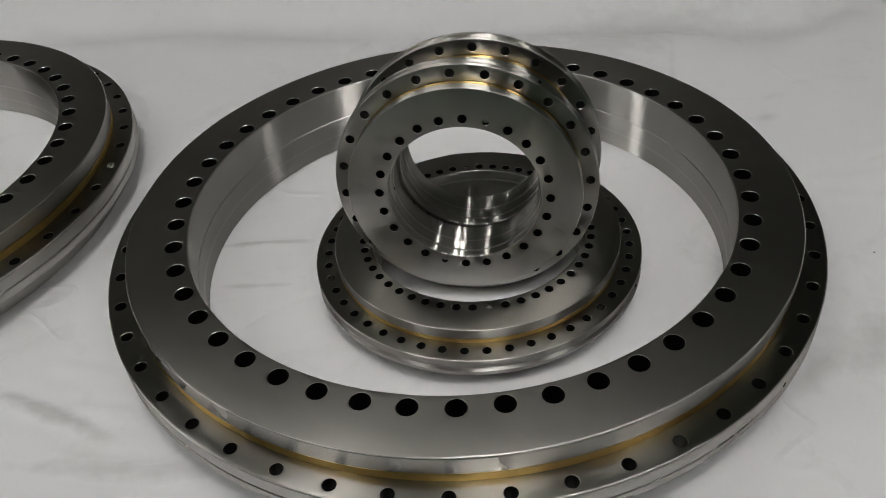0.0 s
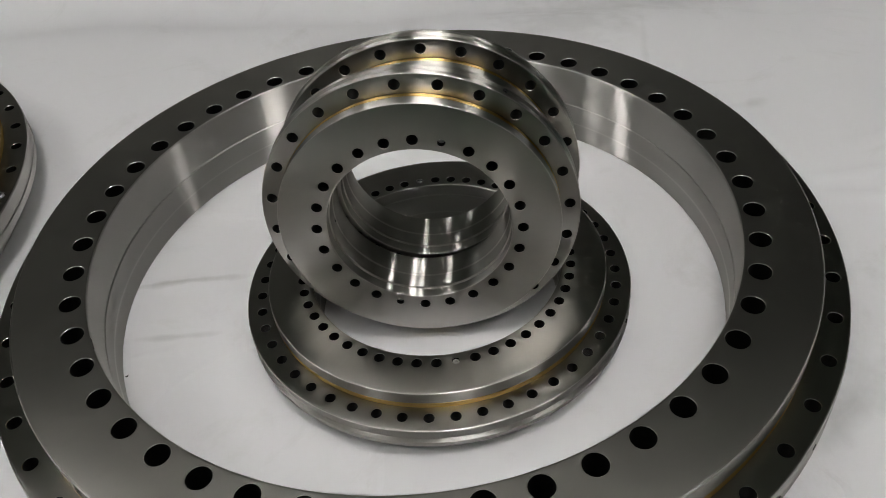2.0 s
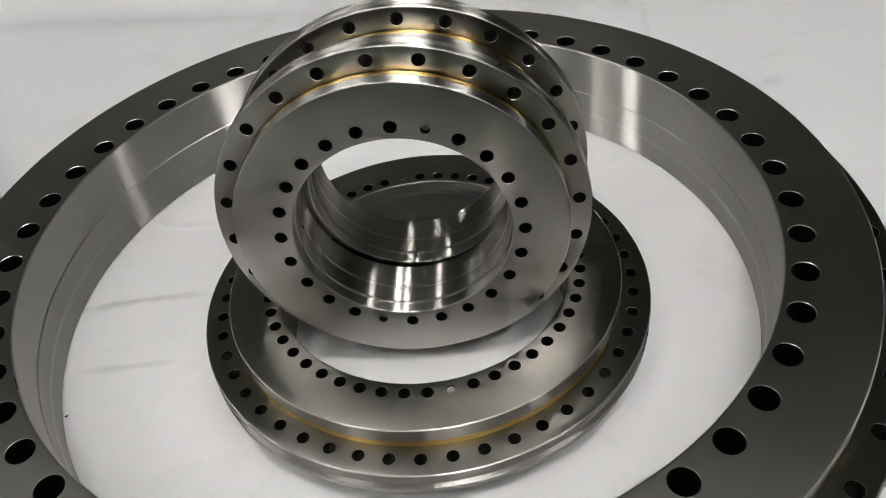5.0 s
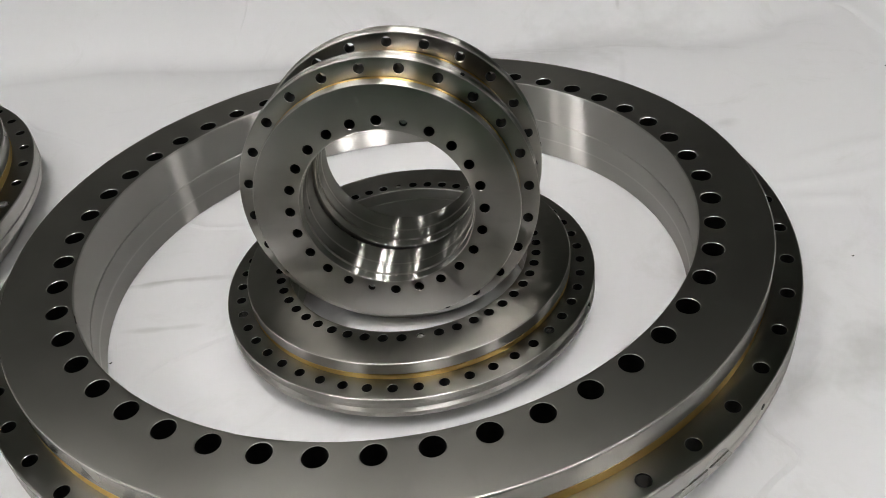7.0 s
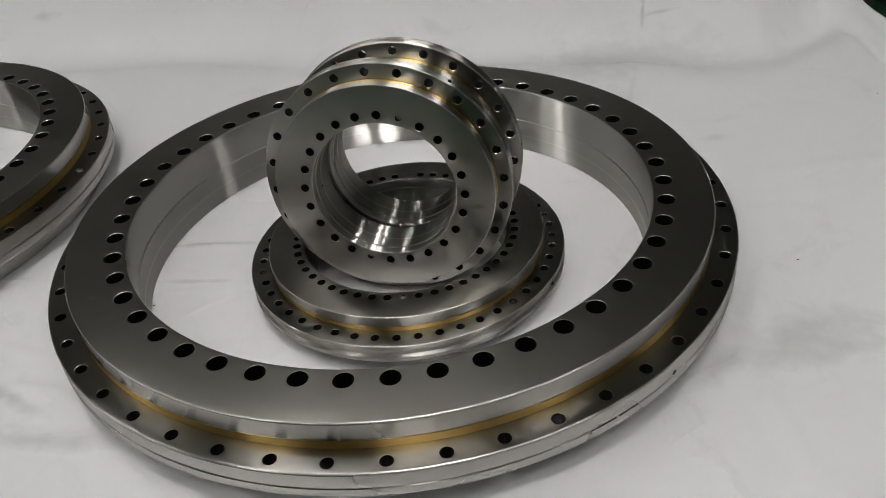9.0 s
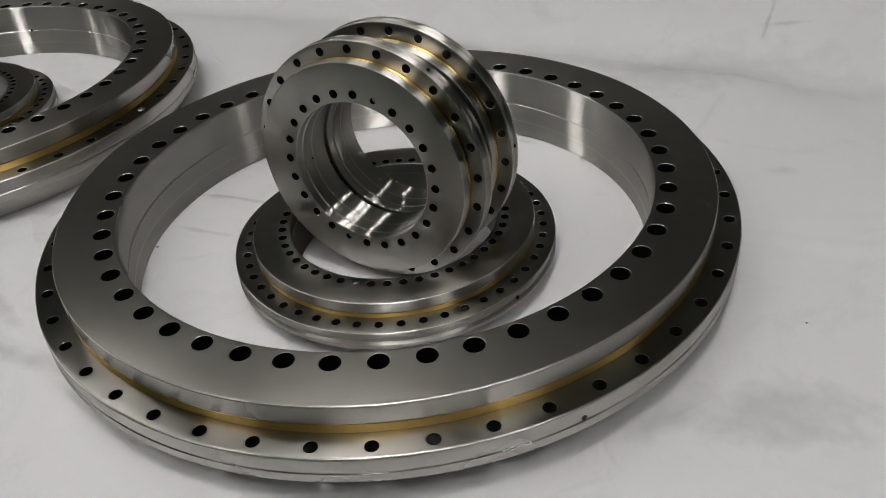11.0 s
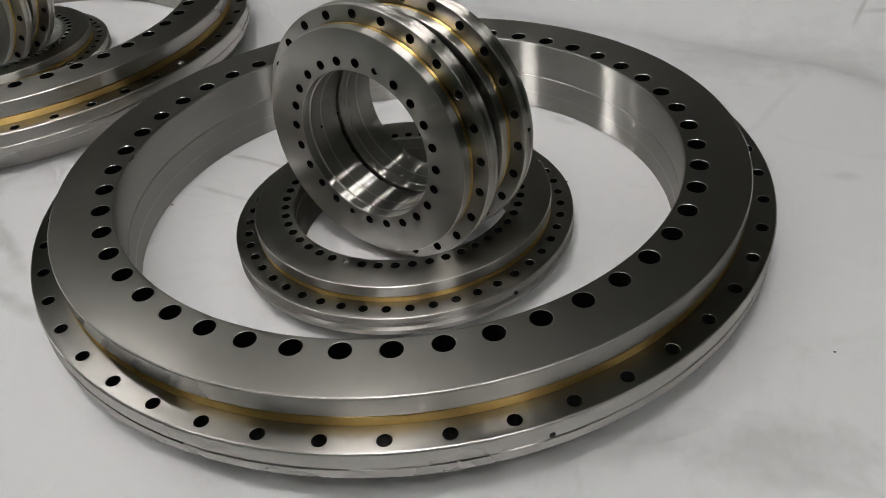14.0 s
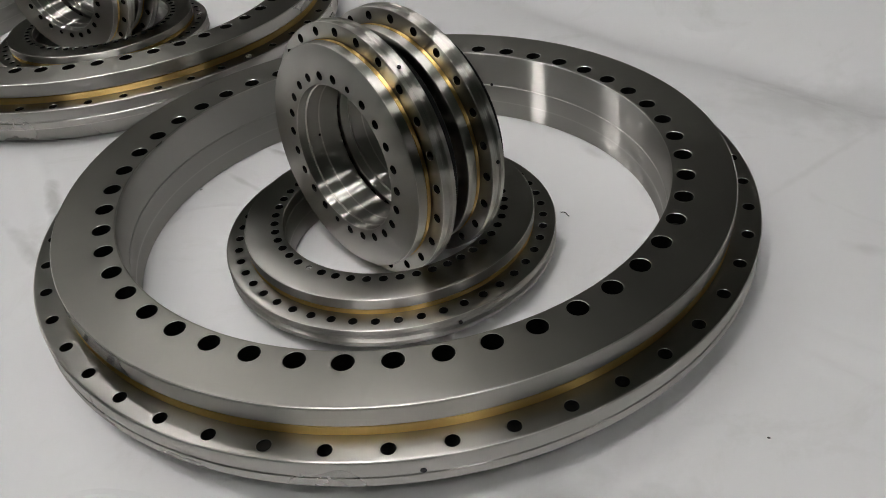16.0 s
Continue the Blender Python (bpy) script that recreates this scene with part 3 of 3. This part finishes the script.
def cloth():
    nx, ny = 560, 420
    x0, x1, y0, y1 = -1.8, 1.05, -0.85, 1.25
    verts, faces = [], []
    for j in range(ny + 1):
        for i in range(nx + 1):
            u, v = x0 + (x1 - x0) * i / nx, y0 + (y1 - y0) * j / ny
            x, d1 = fold(u, EDGE_X, 1)
            x, d2 = fold(x, EDGE_LEFT, -1)
            y, d3 = fold(v, EDGE_Y, -1)
            y, d4 = fold(y, EDGE_BACK, 1)
            drop = d1 + d2 + d3 + d4
            z = cloth_height(x, y) * max(0.0, 1 - drop * 2) - drop
            if drop > 0.03:
                w = 0.012 * min(1.0, (drop - 0.03) * 5)
                x += (w * math.sin(v * 23.0 + u) if d1 or d2 else 0.0)
                y += (w * math.sin(u * 19.0 + v) if d3 or d4 else 0.0)
            verts.append((x, y, z - 0.0005))
    for j in range(ny):
        for i in range(nx):
            a = j * (nx + 1) + i
            faces.append((a, a + 1, a + nx + 2, a + nx + 1))
    return mesh_from("cloth", verts, faces, CLOTH, sharp=60)


sheet = new("white_sheet", cloth())
tagged(sheet, "white cotton sheet with soft creases spread over a display table", "cloth", kind="structure")

# ---- the hall ----
FLOOR_Z = -0.78


def slab(name, size, place, material, label, category=""):
    ob = new(name, box_mesh(name, size, material))
    ob.matrix_basis = pose(*place)
    return tagged(ob, label, category or name.split("_")[0], kind="structure")


slab("floor", (25, 13, 0.2), (-2.0, -2.9, FLOOR_Z - 0.1), GREEN_FLOOR, "dark green painted workshop floor")
# unseen walls and ceiling close the hall, toned to set what the steel reflects
slab("wall_north", (25, 0.2, 4.6), (-2.0, 3.4, FLOOR_Z + 2.3), GREY_WALL, "dark grey painted workshop wall")
slab("wall_south", (25, 0.2, 4.6), (-2.0, -9.2, FLOOR_Z + 2.3), DARK_WALL, "dark painted workshop wall")
slab("wall_west", (0.2, 12.4, 4.6), (-14.0, -2.9, FLOOR_Z + 2.3), WALL_PAINT, "pale grey painted workshop wall")
slab("ceiling", (25, 13, 0.2), (-2.0, -2.9, FLOOR_Z + 4.7), ROOF_SHEET, "white painted sheet ceiling of a workshop")

# the end wall is an unseen addition: dark ribbed sheet for dark reflections
def ribbed_wall(x, y0, y1, z0, z1):
    verts, faces = [], []
    y, k = y0, 0
    while y < y1:
        for dy, dx in ((0.0, 0.0), (0.050, 0.0), (0.062, 0.022), (0.088, 0.022)):
            verts += [(x - dx, y + dy, z0), (x - dx, y + dy, z1)]
        y += 0.10
    n = len(verts) // 2
    for i in range(n - 1):
        faces.append((2 * i, 2 * i + 2, 2 * i + 3, 2 * i + 1))
    b = len(verts)
    for i in range(n):
        verts += [(x + 0.1, verts[2 * i][1], z0), (x + 0.1, verts[2 * i][1], z1)]
    for i in range(n - 1):
        faces.append((b + 2 * i, b + 2 * i + 1, b + 2 * i + 3, b + 2 * i + 2))
        faces.append((2 * i, b + 2 * i, b + 2 * i + 2, 2 * i + 2))
        faces.append((2 * i + 1, 2 * i + 3, b + 2 * i + 3, b + 2 * i + 1))
    faces.append((0, 1, b + 1, b))
    faces.append((2 * n - 2, b + 2 * n - 2, b + 2 * n - 1, 2 * n - 1))
    return mesh_from("wall_east", verts, faces, DARK_WALL, sharp=20)


east = new("wall_east", ribbed_wall(10.4, -9.1, 3.3, FLOOR_Z, FLOOR_Z + 4.6))
tagged(east, "dark ribbed sheet wall at the end of the workshop", "wall", kind="structure")

table = new("display_table")
part("tabletop", box_mesh("tabletop", (1.92, 0.78, 0.04), BOARD, 0.003), table, "", pose(-0.37, -0.04, -0.06))
for lx in (-1.25, 0.52):
    for ly in (-0.37, 0.86):
        part("leg", box_mesh("leg", (0.06, 0.06, -FLOOR_Z - 0.06), BOARD, 0.003), table, "", pose(lx, ly, (FLOOR_Z - 0.06) / 2))
part("rail", box_mesh("rail", (1.92, 0.26, 0.06), BOARD, 0.003), table, "", pose(-0.37, 0.80, -0.09))
tagged(table, "plain wooden display table hidden under a white sheet", "table")

# a cabinet on the floor beyond the table's far corner
CABINET_PAINT = plain("cabinet_paint", (0.42, 0.44, 0.42), 0.45, scale=5.0)
POST_PAINT = plain("post_paint", (0.035, 0.04, 0.037), 0.5)
cabinet = new("tool_cabinet")
cabinet.matrix_basis = pose(1.69, 2.47, FLOOR_Z)
part("body", box_mesh("body", (0.92, 0.50, 0.72), CABINET_PAINT, 0.004), cabinet, "pale grey painted steel", pose(0.47, 0.26, 0.41))
part("plinth", box_mesh("plinth", (0.90, 0.46, 0.05), POST_PAINT, 0.002), cabinet, "", pose(0.47, 0.27, 0.025))
for dx in (0.24, 0.70):
    door = part("door", box_mesh("door", (0.44, 0.016, 0.66), CABINET_PAINT, 0.003), cabinet, "", pose(dx, 0.0015, 0.41))
    part("handle", box_mesh("handle", (0.015, 0.02, 0.12), POST_PAINT, 0.003), door, "dark handle", pose(0.18 if dx < 0.5 else -0.18, -0.017, 0.1))
tagged(cabinet, "pale grey steel tool cabinet standing on the green floor", "cabinet")
stand = new("steel_stand")
stand.matrix_basis = pose(1.30, 2.50, FLOOR_Z)
for dx in (0.0, 0.31):
    for dy in (0.0, 0.36):
        part("leg", box_mesh("leg", (0.05, 0.05, 0.76), POST_PAINT, 0.003), stand, "", pose(dx, dy, 0.38))
part("top", box_mesh("top", (0.40, 0.46, 0.03), POST_PAINT, 0.003), stand, "", pose(0.155, 0.18, 0.775))
part("shelf", box_mesh("shelf", (0.36, 0.42, 0.02), CABINET_PAINT, 0.002), stand, "grey lower shelf", pose(0.155, 0.18, 0.22))
tagged(stand, "dark steel stand with four square legs and a shelf", "stand")

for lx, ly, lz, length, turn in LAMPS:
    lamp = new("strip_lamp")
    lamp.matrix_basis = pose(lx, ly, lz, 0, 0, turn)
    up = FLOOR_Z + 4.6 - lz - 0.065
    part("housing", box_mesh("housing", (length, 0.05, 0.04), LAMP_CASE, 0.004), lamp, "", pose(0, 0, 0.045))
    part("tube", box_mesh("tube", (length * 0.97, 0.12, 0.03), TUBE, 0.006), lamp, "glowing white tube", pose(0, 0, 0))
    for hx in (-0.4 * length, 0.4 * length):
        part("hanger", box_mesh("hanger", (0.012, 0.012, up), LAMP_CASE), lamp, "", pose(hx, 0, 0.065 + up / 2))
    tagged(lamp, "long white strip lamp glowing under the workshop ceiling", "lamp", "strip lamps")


# ---- crumbs and lint on the sheet ----
CRUMB = plain("dark_swarf", (0.03, 0.03, 0.03), 0.5)


def crumb(x, y, size, turn):
    bm = bmesh.new()
    bmesh.ops.create_icosphere(bm, subdivisions=1, radius=size)
    for i, v in enumerate(bm.verts):
        v.co *= 0.75 + 0.25 * math.sin(i * 2.3 + turn)
        v.co.x *= 1.6
        v.co.z *= 0.5
    me = bpy.data.meshes.new("crumb")
    bm.to_mesh(me)
    bm.free()
    me.materials.append(CRUMB)
    ob = new("metal_crumb", me)
    ob.matrix_basis = pose(x, y, cloth_height(x, y) + size * 0.3 - 0.0005, 0, 0, turn)
    return tagged(ob, "tiny dark metal crumb lying on the white sheet", "crumb", "metal crumbs")


for x, y, size, turn in ((0.353, -0.054, 0.0010, 10), (-0.2202, -0.0525, 0.0011, 40), (0.556, 0.262, 0.0010, 15), (0.243, -0.032, 0.0006, 70)):
    crumb(x, y, size, turn)


def lint(points):
    """A short curled thread, swept as a thin tube."""
    verts, faces = [], []
    n = 6
    for k, (x, y) in enumerate(points):
        z = cloth_height(x, y) + 0.0005
        for i in range(n):
            a = 2 * math.pi * i / n
            verts.append((x + 0.0004 * math.cos(a), y + 0.0003 * math.cos(a), z + 0.0004 * math.sin(a)))
        if k:
            for i in range(n):
                j = (i + 1) % n
                faces.append(((k - 1) * n + i, (k - 1) * n + j, k * n + j, k * n + i))
    return mesh_from("lint", verts, faces, CRUMB)


thread = new("lint_thread", lint([(0.108 + 0.0012 * i, 0.0965 + 0.0016 * math.sin(i * 0.6)) for i in range(9)]))
tagged(thread, "short dark curled thread lying on the sheet", "thread")
